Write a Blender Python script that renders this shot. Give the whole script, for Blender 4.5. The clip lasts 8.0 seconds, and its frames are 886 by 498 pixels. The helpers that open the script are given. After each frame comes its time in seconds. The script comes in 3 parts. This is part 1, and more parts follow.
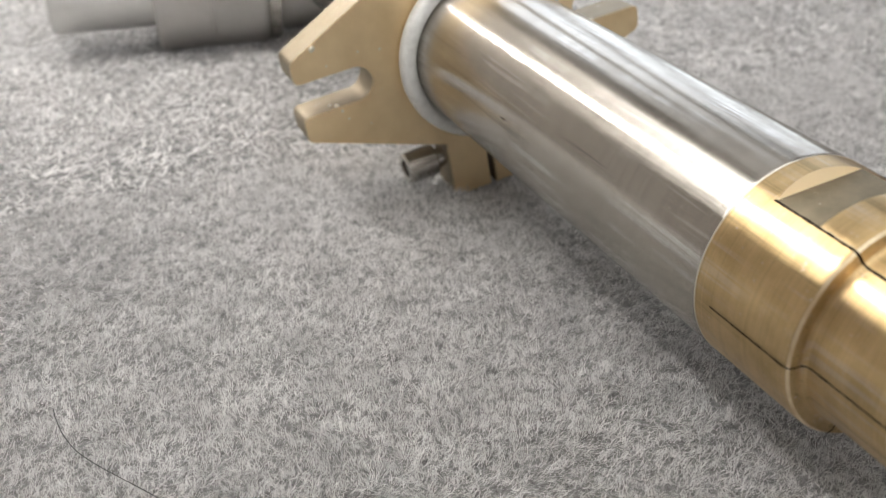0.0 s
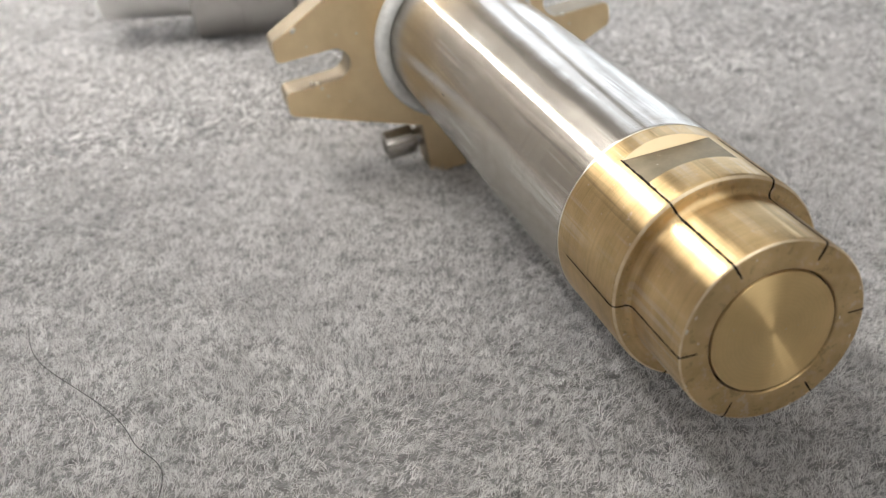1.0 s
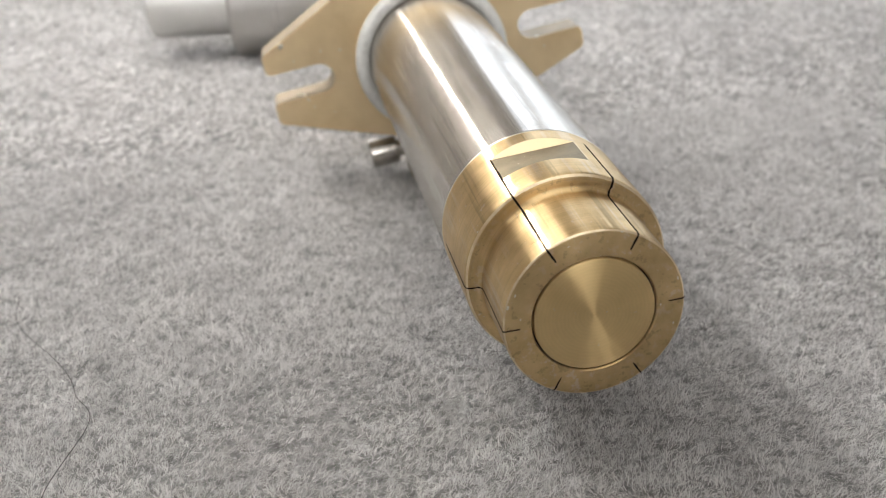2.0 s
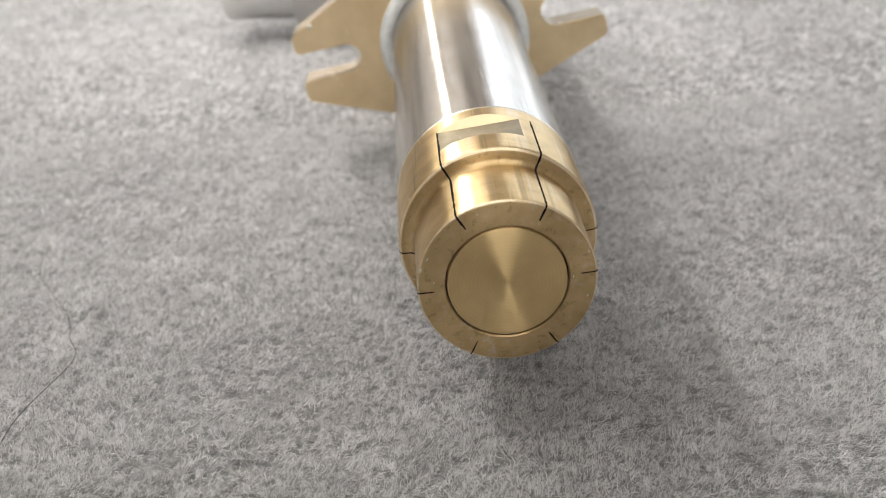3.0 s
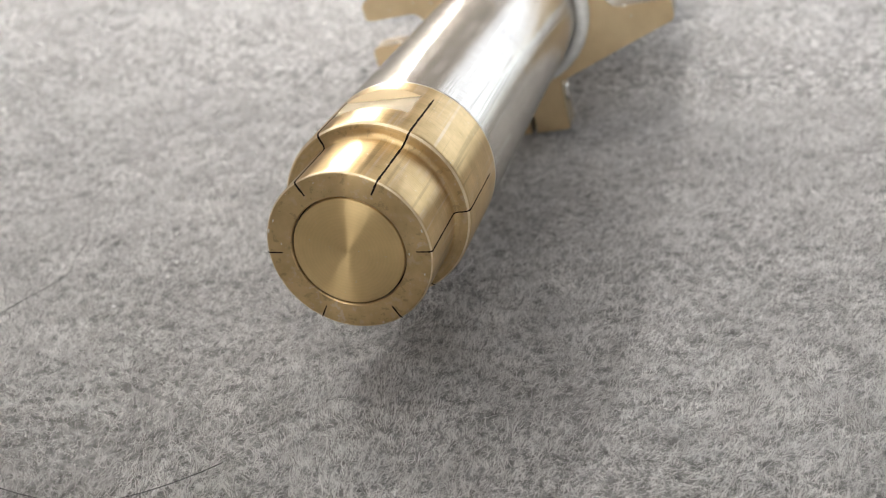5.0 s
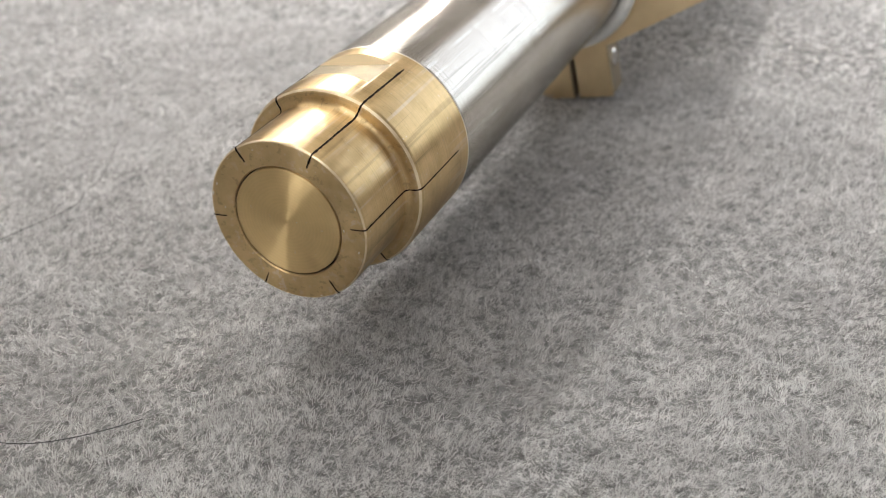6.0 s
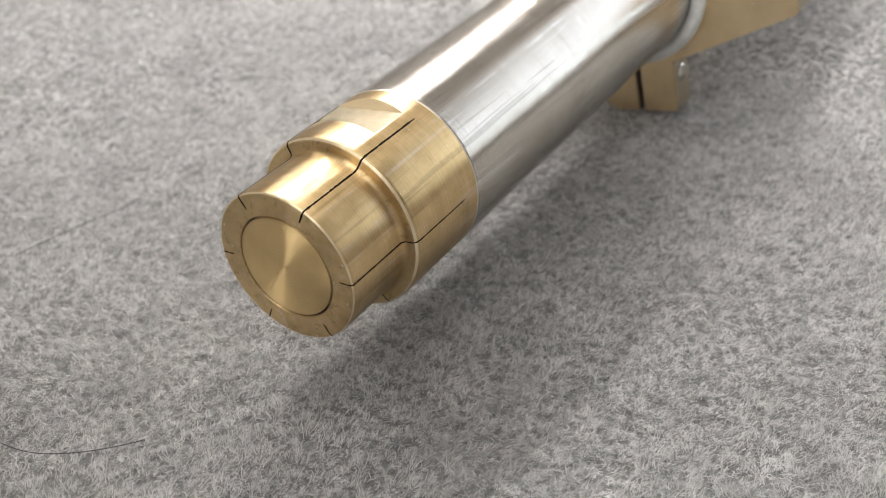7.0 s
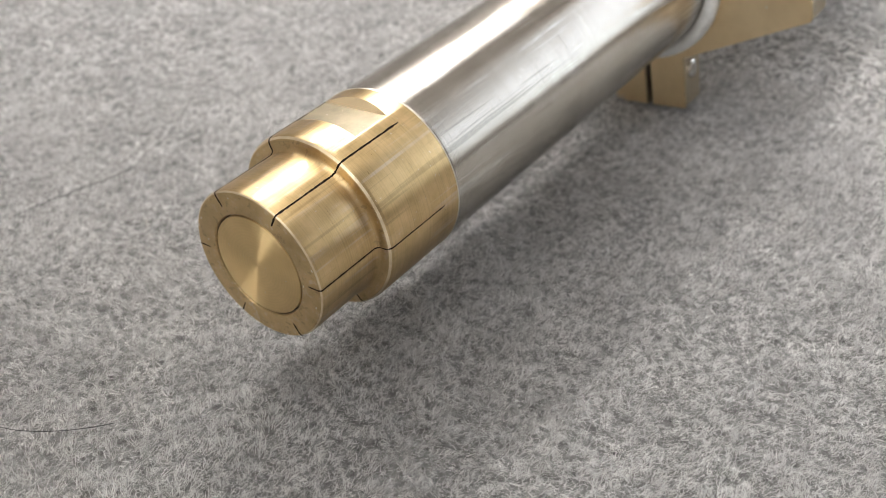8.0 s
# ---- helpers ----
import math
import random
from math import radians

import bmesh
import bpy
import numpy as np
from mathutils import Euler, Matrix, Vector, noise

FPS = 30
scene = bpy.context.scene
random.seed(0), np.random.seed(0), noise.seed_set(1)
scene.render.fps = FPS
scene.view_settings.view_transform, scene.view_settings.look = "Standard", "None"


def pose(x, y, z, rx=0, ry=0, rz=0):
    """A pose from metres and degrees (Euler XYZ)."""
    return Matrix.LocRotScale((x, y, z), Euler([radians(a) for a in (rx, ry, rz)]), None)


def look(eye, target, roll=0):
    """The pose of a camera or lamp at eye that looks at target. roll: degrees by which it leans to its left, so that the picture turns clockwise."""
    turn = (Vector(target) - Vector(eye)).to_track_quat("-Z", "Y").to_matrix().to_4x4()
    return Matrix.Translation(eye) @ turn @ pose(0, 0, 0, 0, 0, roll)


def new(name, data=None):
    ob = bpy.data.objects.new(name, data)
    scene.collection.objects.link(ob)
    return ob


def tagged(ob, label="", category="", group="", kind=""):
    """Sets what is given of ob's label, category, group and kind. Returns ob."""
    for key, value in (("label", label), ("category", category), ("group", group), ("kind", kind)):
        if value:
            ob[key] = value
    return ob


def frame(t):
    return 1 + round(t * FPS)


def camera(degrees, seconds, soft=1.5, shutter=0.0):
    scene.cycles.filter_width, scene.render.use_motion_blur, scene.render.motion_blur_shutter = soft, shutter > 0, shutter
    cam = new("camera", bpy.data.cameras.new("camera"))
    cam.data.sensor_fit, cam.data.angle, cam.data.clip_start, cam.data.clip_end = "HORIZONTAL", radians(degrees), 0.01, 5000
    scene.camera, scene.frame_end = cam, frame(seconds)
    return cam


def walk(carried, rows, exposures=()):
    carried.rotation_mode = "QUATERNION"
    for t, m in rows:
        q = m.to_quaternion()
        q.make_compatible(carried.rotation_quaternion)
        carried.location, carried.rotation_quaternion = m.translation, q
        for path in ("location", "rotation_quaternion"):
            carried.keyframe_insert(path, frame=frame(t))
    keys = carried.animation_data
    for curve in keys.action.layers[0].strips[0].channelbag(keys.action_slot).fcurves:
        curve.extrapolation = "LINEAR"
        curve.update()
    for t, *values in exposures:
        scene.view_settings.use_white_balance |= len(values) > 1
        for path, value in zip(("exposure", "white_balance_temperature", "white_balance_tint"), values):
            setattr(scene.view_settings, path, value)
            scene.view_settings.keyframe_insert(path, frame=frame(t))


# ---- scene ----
cam = camera(46.16, 8.0, soft=1.0)
ROWS = [
    (0.0, -0.1233, -0.0832, 0.1341, 60.850, 1.098, -23.896),
    (0.5, -0.1066, -0.1060, 0.1357, 61.776, 1.128, -21.018),
    (1.0, -0.0955, -0.1242, 0.1337, 61.810, 1.231, -17.583),
    (1.5, -0.0760, -0.1442, 0.1363, 63.450, 1.770, -14.124),
    (3.0, -0.0167, -0.1780, 0.1335, 63.735, 2.760, -2.800),
    (3.5, 0.0057, -0.1788, 0.1331, 64.124, 3.124, 2.120),
    (4.0, 0.0309, -0.1786, 0.1348, 63.984, 3.454, 6.815),
    (4.5, 0.0531, -0.1771, 0.1363, 63.949, 3.941, 10.916),
    (5.0, 0.0721, -0.1735, 0.1311, 63.142, 3.822, 14.810),
    (6.5, 0.1186, -0.1374, 0.1441, 57.974, 2.862, 28.605),
    (7.0, 0.1290, -0.1273, 0.1583, 56.228, 3.399, 32.643),
    (7.5, 0.1356, -0.1171, 0.1668, 53.835, 2.648, 35.767),
    (8.0, 0.1343, -0.1132, 0.1698, 52.983, 1.275, 36.206),
]
# the phone opens up a little as it comes round
walk(cam, [(t, pose(*place)) for t, *place in ROWS], [(0.0, 0.66), (1.5, 0.74), (4.5, 0.86), (6.5, 1.02), (8.0, 1.04)])

# a phone lens held close: the far felt goes soft
cam.data.dof.use_dof = True
cam.data.dof.focus_distance = 0.215
cam.data.dof.aperture_fstop = 21.0

MM = 0.001

# ---------------------------------------------------------------- light
world = bpy.data.worlds.new("world")
world.use_nodes = True
scene.world = world
sky = world.node_tree.nodes.new("ShaderNodeTexSky")
sky.sky_type, sky.sun_disc = "NISHITA", False
sky.sun_elevation, sky.sun_rotation = radians(40), radians(200)
world.node_tree.links.new(sky.outputs[0], world.node_tree.nodes["Background"].inputs[0])
world.node_tree.nodes["Background"].inputs[1].default_value = 0.1

LAMP = 75.0          # the unseen strip lamp added for the tube's glint, radiance
OVERHEAD_FILL = 0.6   # the unseen wide ceiling panel, added as soft fill, radiance
WINDOW = 3.2         # daylight through the far window, watts
BACK_FILL = 29.0   # fill through the added, unseen high window behind, watts
FILL_PANEL = 1.8   # the unseen fill panel added over the far left felt, radiance


def daylight(name, m, sx, sy, watts, colour):
    lamp = bpy.data.lights.new(name, "AREA")
    lamp.shape, lamp.size, lamp.size_y, lamp.energy, lamp.color = "RECTANGLE", sx, sy, watts, colour
    ob = new(name, lamp)
    ob.matrix_world = m
    return ob


# ---------------------------------------------------------------- materials
class Nodes:
    """A node material in the making."""

    def __init__(self, name):
        self.material = bpy.data.materials.new(name)
        self.material.use_nodes = True
        self.tree = self.material.node_tree
        self.bsdf = self.tree.nodes["Principled BSDF"]

    def add(self, kind, **settings):
        node = self.tree.nodes.new(kind)
        for key, value in settings.items():
            if key in node.inputs:
                node.inputs[key].default_value = value
        return node

    def link(self, a, b):
        self.tree.links.new(a, b)

    def put(self, **settings):
        for key, value in settings.items():
            self.bsdf.inputs[key.replace("_", " ")].default_value = value

    def noise(self, scale, detail=4.0, rough=0.6, stretch=None):
        coord = self.add("ShaderNodeTexCoord")
        node = self.add("ShaderNodeTexNoise", Scale=scale, Detail=detail, Roughness=rough)
        if stretch:
            mapping = self.add("ShaderNodeMapping", Scale=stretch)
            self.link(coord.outputs["Object"], mapping.inputs[0])
            self.link(mapping.outputs[0], node.inputs["Vector"])
        else:
            self.link(coord.outputs["Object"], node.inputs["Vector"])
        return node.outputs[0]

    def ramp(self, source, stops):
        node = self.add("ShaderNodeValToRGB")
        while len(node.color_ramp.elements) < len(stops):
            node.color_ramp.elements.new(0.5)
        for el, (at, colour) in zip(node.color_ramp.elements, stops):
            el.position = at
            el.color = (*colour, 1) if len(colour) == 3 else (colour[0], colour[0], colour[0], 1)
        self.link(source, node.inputs[0])
        return node.outputs[0]

    def mix(self, a, b, factor, kind="MIX"):
        node = self.tree.nodes.new("ShaderNodeMix")
        node.data_type, node.blend_type = "RGBA", kind
        for value, slot in ((factor, 0), (a, 6), (b, 7)):
            if isinstance(value, (float, int)):
                node.inputs[slot].default_value = value
            elif isinstance(value, tuple):
                node.inputs[slot].default_value = (*value, 1)
            else:
                self.link(value, node.inputs[slot])
        return node.outputs[2]

    def bump(self, source, height, strength=1.0):
        node = self.add("ShaderNodeBump", Strength=strength, Distance=height)
        self.link(source, node.inputs["Height"])
        self.link(node.outputs[0], self.bsdf.inputs["Normal"])
        return node

    def radial(self, axis):
        node = self.tree.nodes.new("ShaderNodeTangent")
        node.direction_type, node.axis = "RADIAL", axis
        self.link(node.outputs[0], self.bsdf.inputs["Tangent"])


def turned_metal(name, light, dark, rough, aniso, blotch=70.0, spread=0.10, lathe=True, rings=0.0, scratch=0.0):
    """Bare metal off a lathe: fine turning marks round the y axis, faint tarnish and rub marks."""
    n = Nodes(name)
    n.put(Metallic=1.0, Anisotropic=aniso, Anisotropic_Rotation=0.25)
    if lathe:
        n.radial("Y")
    tarnish = n.noise(blotch, 5.0)
    fine = n.noise(700.0, 3.0, 0.7)
    colour = n.ramp(tarnish, [(0.32, dark), (0.62, light)])
    if rings:
        coord = n.add("ShaderNodeTexCoord")
        wave = n.add("ShaderNodeTexWave", Scale=rings, Distortion=3.0, Detail=4.0)
        wave.wave_type, wave.rings_direction = "RINGS", "Y"
        n.link(coord.outputs["Object"], wave.inputs["Vector"])
        colour = n.mix(colour, n.ramp(wave.outputs[1], [(0.0, (0.97,)), (1.0, (1.0,))]), 1.0, "MULTIPLY")
    if scratch:       # rubbed along its length
        rub = n.noise(420.0, 3.0, 0.7, stretch=(1.0, 0.02, 1.0))
        patch = n.noise(55.0, 3.0, 0.6)
        lines = n.mix(n.ramp(rub, [(0.55, (0.0,)), (0.62, (scratch,))]), n.ramp(patch, [(0.42, (0.0,)), (0.62, (1.0,))]), 1.0, "MULTIPLY")
        colour = n.mix(colour, (0.88, 0.87, 0.85), lines)
        colour = n.mix(colour, n.ramp(rub, [(0.36, (0.72,)), (0.42, (1.0,))]), 0.8, "MULTIPLY")
    marks = n.noise(60.0, 4.0, 0.7, stretch=(1.0, 90.0, 1.0) if lathe else (1.0, 1.0, 1.0))
    if scratch:
        turned = n.noise(45.0, 5.0, 0.8, stretch=(0.3, 60.0, 0.3))
        colour = n.mix(colour, n.ramp(turned, [(0.36, (0.80,)), (0.52, (1.0,))]), 0.8, "MULTIPLY")
    n.link(n.mix(colour, (0.85, 0.83, 0.80), n.ramp(fine, [(0.66, (0.0,)), (0.74, (0.4,))])), n.bsdf.inputs["Base Color"])
    r = n.add("ShaderNodeMapRange")
    r.inputs["To Min"].default_value, r.inputs["To Max"].default_value = rough - spread / 2, rough + spread
    n.link(n.mix(tarnish, marks, 0.5), r.inputs["Value"])
    n.link(r.outputs[0], n.bsdf.inputs["Roughness"])
    if not rings:
        n.bump(marks, 0.00002, 0.35)
    return n.material


BRASS = turned_metal("turned_brass", (0.72, 0.53, 0.28), (0.57, 0.405, 0.20), 0.27, 0.92, blotch=150.0, spread=0.16, scratch=0.25)
BRASS_DISC = turned_metal("faced_brass", (0.93, 0.70, 0.36), (0.82, 0.60, 0.29), 0.42, 0.99, rings=420.0)
BRASS_PLATE = turned_metal("brushed_brass_plate", (0.92, 0.74, 0.47), (0.78, 0.60, 0.35), 0.42, 0.0, blotch=45.0, lathe=False)
# dull milled brass, darkened further so the flat does not mirror the lamps
BRASS_MILLED_DARK = turned_metal("darkened_milled_brass", (0.30, 0.255, 0.18), (0.22, 0.185, 0.13), 0.58, 0.0, blotch=200.0, lathe=False)
# sawn side faces, coloured darker to hold down the overhead lamp's glare
BRASS_EDGE = turned_metal("darkened_sawn_edge", (0.38, 0.32, 0.235), (0.29, 0.24, 0.17), 0.5, 0.0, blotch=120.0, lathe=False)
STEEL = turned_metal("ground_steel", (0.535, 0.50, 0.45), (0.45, 0.415, 0.37), 0.17, 0.98, blotch=40.0, spread=0.06, scratch=0.45)
BOLT = turned_metal("bolt_steel", (0.70, 0.67, 0.62), (0.52, 0.49, 0.45), 0.22, 0.0, lathe=False)
BRIGHT_STEEL = turned_metal("bright_steel", (0.86, 0.85, 0.83), (0.74, 0.73, 0.71), 0.42, 0.0, blotch=30.0, lathe=False)
GREY_STEEL = turned_metal("dull_grey_steel", (0.58, 0.56, 0.54), (0.44, 0.43, 0.41), 0.40, 0.0, blotch=25.0, lathe=False)


def plain(name, colour, rough, grain=400.0, height=0.00004, spread=0.12):
    n = Nodes(name)
    n.put(Roughness=rough)
    g = n.noise(grain, 4.0)
    n.link(n.ramp(g, [(0.3, tuple(c * (1 - spread) for c in colour)), (0.7, tuple(min(1, c * (1 + spread)) for c in colour))]), n.bsdf.inputs["Base Color"])
    n.bump(g, height, 0.6)
    return n.material


RING = plain("white_plastic", (0.62, 0.62, 0.60), 0.45)
INK = plain("black_ink", (0.016, 0.011, 0.008), 0.95, 900.0, spread=0.5)
INK.node_tree.nodes["Principled BSDF"].inputs["Specular IOR Level"].default_value = 0.08
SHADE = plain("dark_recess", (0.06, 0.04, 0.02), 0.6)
HAIR = plain("dark_hair", (0.03, 0.028, 0.028), 0.4, 2000.0)
PLASTER = plain("wall_paint", (0.34, 0.32, 0.30), 0.9, 30.0, 0.0004, 0.05)
CEILING = plain("ceiling_paint", (0.70, 0.69, 0.67), 0.9, 30.0, 0.0004, 0.05)
FLOORING = plain("floor_paint", (0.30, 0.29, 0.28), 0.7, 20.0, 0.0004, 0.1)
FRAME = plain("white_enamel", (0.75, 0.75, 0.75), 0.4, 60.0)


def felt_ground():
    n = Nodes("grey_felt")
    n.put(Roughness=1.0)
    n.bsdf.inputs["Specular IOR Level"].default_value = 0.05
    n.bsdf.inputs["Sheen Weight"].default_value = 0.6
    tuft = n.noise(700.0, 5.0, 0.7)
    base = n.ramp(tuft, [(0.32, (0.09, 0.087, 0.084)), (0.50, (0.195, 0.19, 0.185)), (0.68, (0.32, 0.313, 0.307))])
    n.bump(tuft, 0.0008, 1.0)
    n.link(base, n.bsdf.inputs["Base Color"])
    return n.material


def felt_fibre():
    """Wool fibres: pale and dark ones mixed, letting some light through."""
    n = Nodes("grey_felt_fibre")
    geo = n.add("ShaderNodeNewGeometry")
    base = n.ramp(geo.outputs["Random Per Island"], [(0.0, (0.26, 0.255, 0.25)), (0.15, (0.55, 0.54, 0.533)), (0.4, (0.80, 0.785, 0.775)), (1.0, (0.94, 0.925, 0.915))])
    wide = n.ramp(n.noise(75.0, 5.0, 0.65), [(0.36, (0.78,)), (0.60, (1.0,))])
    colour = n.mix(base, wide, 1.0, "MULTIPLY")
    front, back, both = n.bsdf, n.add("ShaderNodeBsdfTranslucent"), n.add("ShaderNodeMixShader", Fac=0.42)
    n.put(Roughness=1.0, Sheen_Weight=1.0, Sheen_Roughness=0.35)
    n.bsdf.inputs["Specular IOR Level"].default_value = 0.05
    n.link(colour, front.inputs[0])
    n.link(colour, back.inputs[0])
    n.link(front.outputs[0], both.inputs[1])
    n.link(back.outputs[0], both.inputs[2])
    n.link(both.outputs[0], n.tree.nodes["Material Output"].inputs[0])
    return n.material


FELT = felt_ground()
FIBRE = felt_fibre()


def glow(name, colour, strength):
    n = Nodes(name)
    n.put(Base_Color=(*colour, 1))
    n.bsdf.inputs["Emission Color"].default_value = (*colour, 1)
    n.bsdf.inputs["Emission Strength"].default_value = strength
    return n.material


SOFT_PANEL = glow("fill_diffuser", (1.0, 0.975, 0.94), OVERHEAD_FILL)
PANEL = glow("lamp_diffuser", (1.0, 0.98, 0.95), LAMP)
BROAD_PANEL = glow("broad_diffuser", (1.0, 0.98, 0.95), FILL_PANEL)


# ---------------------------------------------------------------- mesh helpers
def part(name, bm, material, parent=None, label="", sharp=35):
    mesh = bpy.data.meshes.new(name)
    bmesh.ops.recalc_face_normals(bm, faces=bm.faces)
    bm.to_mesh(mesh)
    bm.free()
    mesh.materials.append(material)
    if sharp:
        mesh.shade_smooth()
        mesh.set_sharp_from_angle(angle=radians(sharp))
    ob = new(name, mesh)
    ob.parent = parent
    return tagged(ob, label)


def box(x0, x1, y0, y1, z0, z1, bm=None):
    bm = bm or bmesh.new()
    bmesh.ops.create_cube(bm, size=1, matrix=Matrix.Translation(((x0 + x1) / 2, (y0 + y1) / 2, (z0 + z1) / 2)) @ Matrix.Diagonal((x1 - x0, y1 - y0, z1 - z0, 1)))
    return bm


def lathe(profile, steps=128, bm=None, closed=False):
    """Turns a profile of (radius, y) in mm round the y axis."""
    bm = bm or bmesh.new()
    rings = []
    for r, y in profile:
        if r < 1e-6:
            rings.append([bm.verts.new((0, y * MM, 0))])
        else:
            rings.append([bm.verts.new((r * MM * math.cos(a), y * MM, r * MM * math.sin(a))) for a in (2 * math.pi * i / steps for i in range(steps))])
    pairs = list(zip(rings, rings[1:])) + ([(rings[-1], rings[0])] if closed else [])
    for a, b in pairs:
        for i in range(steps):
            j = (i + 1) % steps
            corners = [a[i % len(a)], a[j % len(a)], b[j % len(b)], b[i % len(b)]]
            corners = list(dict.fromkeys(corners))
            if len(corners) > 2:
                bm.faces.new(corners)
    return bm


def arc(cx, cz, r, a0, a1, steps):
    return [(cx + r * math.cos(radians(a0 + (a1 - a0) * i / steps)), cz + r * math.sin(radians(a0 + (a1 - a0) * i / steps))) for i in range(steps + 1)]


def slab(outline, y0, y1, bevel, bm=None):
    """A plate of an outline of (x, z) in mm, between two y, its edges broken."""
    bm = bm or bmesh.new()
    face = bm.faces.new([bm.verts.new((x * MM, y0 * MM, z * MM)) for x, z in outline])
    out = bmesh.ops.extrude_face_region(bm, geom=[face])
    bmesh.ops.translate(bm, verts=[v for v in out["geom"] if isinstance(v, bmesh.types.BMVert)], vec=(0, (y1 - y0) * MM, 0))
    bm.normal_update()
    rim = [e for e in bm.edges if abs(e.verts[0].co.y - e.verts[1].co.y) < 1e-7]
    bmesh.ops.bevel(bm, geom=rim, offset=bevel * MM, segments=2, affect="EDGES", clamp_overlap=True)
    return bm


# ---------------------------------------------------------------- an unseen room round the felt, added for light and reflections
ROOM = (-0.95, 1.4, -2.2, 0.80, -0.012, 1.95)


def room():
    x0, x1, y0, y1, z0, z1 = ROOM
    t = 0.12
    tagged(part("floor", box(x0 - t, x1 + t, y0 - t, y1 + t, z0 - t, z0), FLOORING, sharp=0), "grey painted surface under the felt", "floor", kind="structure")
    tagged(part("ceiling", box(x0 - t, x1 + t, y0 - t, y1 + t, z1, z1 + t), CEILING, sharp=0), "plain off-white ceiling", "ceiling", kind="structure")
    tagged(part("wall_east", box(x1, x1 + t, y0, y1, z0, z1), PLASTER, sharp=0), "plain painted wall", "wall", kind="structure")
    tagged(part("wall_south", pierced(x0, x1, -0.8, 1.2, 0.75, 1.85, lambda a, b, c, d, bm: box(a, b, y0 - t, y0, c, d, bm)), PLASTER, sharp=0), "plain painted wall with an opening for the added window", "wall", kind="structure")
    # an unseen high window, added so light from behind brightens the pile
    window("added_window", Matrix.Translation((0.2, y0 - 0.05, 1.30)), 2.0, 1.1, 3)
    daylight("back_fill_daylight", look((0.2, y0 - 0.10, 1.30), (0.2, 0, 1.30)), 2.0, 1.1, BACK_FILL, (1.0, 0.99, 0.97))
    # the far wall has a wide window opening
    tagged(part("wall_north", pierced(x0, x1, 0.08, 1.08, 0.06, 0.80, lambda a, b, c, d, bm: box(a, b, y1, y1 + t, c, d, bm)), PLASTER, sharp=0), "plain painted wall with a wide window opening", "wall", kind="structure")
    tagged(part("wall_west", box(x0 - t, x0, y0, y1, z0, z1), PLASTER, sharp=0), "plain painted wall", "wall", kind="structure")
    window("window_1", Matrix.Translation((0.58, y1 + 0.05, 0.43)), 1.0, 0.74, 5)
    daylight("window_daylight", look((0.58, y1 + 0.10, 0.43), (0.58, 0, 0.43)), 1.0, 0.74, WINDOW, (0.94, 0.97, 1.0))
    # an unseen low board, added close behind the cloth to shade its near edge
    low = tagged(part("shade_board", box(-0.9, 0.9, -0.04, 0.0, 0.0, 0.25), PLASTER, sharp=0), "unseen low board added to shade the near cloth", "wall", kind="structure")
    low.matrix_world = pose(0.0, -0.30, z0, 0, 0, 13)


def pierced(a0, a1, b0, b1, low, high, piece):
    """A wall from a0 to a1 with an opening from b0 to b1, as four pieces butted together."""
    z0, z1 = ROOM[4], ROOM[5]
    bm = bmesh.new()
    piece(a0, a1, z0, low, bm)
    piece(a0, a1, high, z1, bm)
    piece(a0, b0, low, high, bm)
    piece(b1, a1, low, high, bm)
    return bm


def window(name, m, wide, high, panes):
    """A plain window frame with upright bars, set in the wall's opening."""
    bm = bmesh.new()
    for i in range(panes + 1):
        x = -wide / 2 + 0.03 + (wide - 0.06) * i / panes
        box(x - 0.02, x + 0.02, -0.025, 0.025, -high / 2, high / 2, bm)
    for i in range(panes):
        x0 = -wide / 2 + 0.06 + (wide - 0.06) * i / panes
        x1 = -wide / 2 + (wide - 0.06) * (i + 1) / panes
        box(x0, x1, -0.025, 0.025, -high / 2, -high / 2 + 0.06, bm)
        box(x0, x1, -0.025, 0.025, high / 2 - 0.06, high / 2, bm)
    frame_ob = tagged(part(name, bm, FRAME, sharp=0), "white framed window with upright bars, out of view", "window", kind="structure")
    frame_ob.matrix_world = m


def glint_lamp(x, y, z, sx, sy):
    """An unseen strip lamp on two thin rods, added for the glint along the tube."""
    lamp = tagged(new("glint_lamp"), "unseen thin strip lamp added for the glint along the tube", "bench light")
    lamp.location = (x, y, z)
    bm = box(-sx / 2 - 0.01, sx / 2 + 0.01, -sy / 2 - 0.01, sy / 2 + 0.01, 0.0, 0.03)
    bmesh.ops.bevel(bm, geom=list(bm.edges), offset=0.004, segments=2, affect="EDGES")
    part("housing", bm, FRAME, lamp)
    part("diffuser", box(-sx / 2, sx / 2, -sy / 2, sy / 2, -0.012, 0.0), PANEL, lamp, "glowing white diffuser", sharp=0)
    for side in (-0.4, 0.4):
        part("hanger", box(-0.004, 0.004, side * sy - 0.004, side * sy + 0.004, 0.03, ROOM[5] - z), FRAME, lamp, sharp=0)


room()
glint_lamp(-0.25, 0.48, 0.43, 0.006, 0.60)


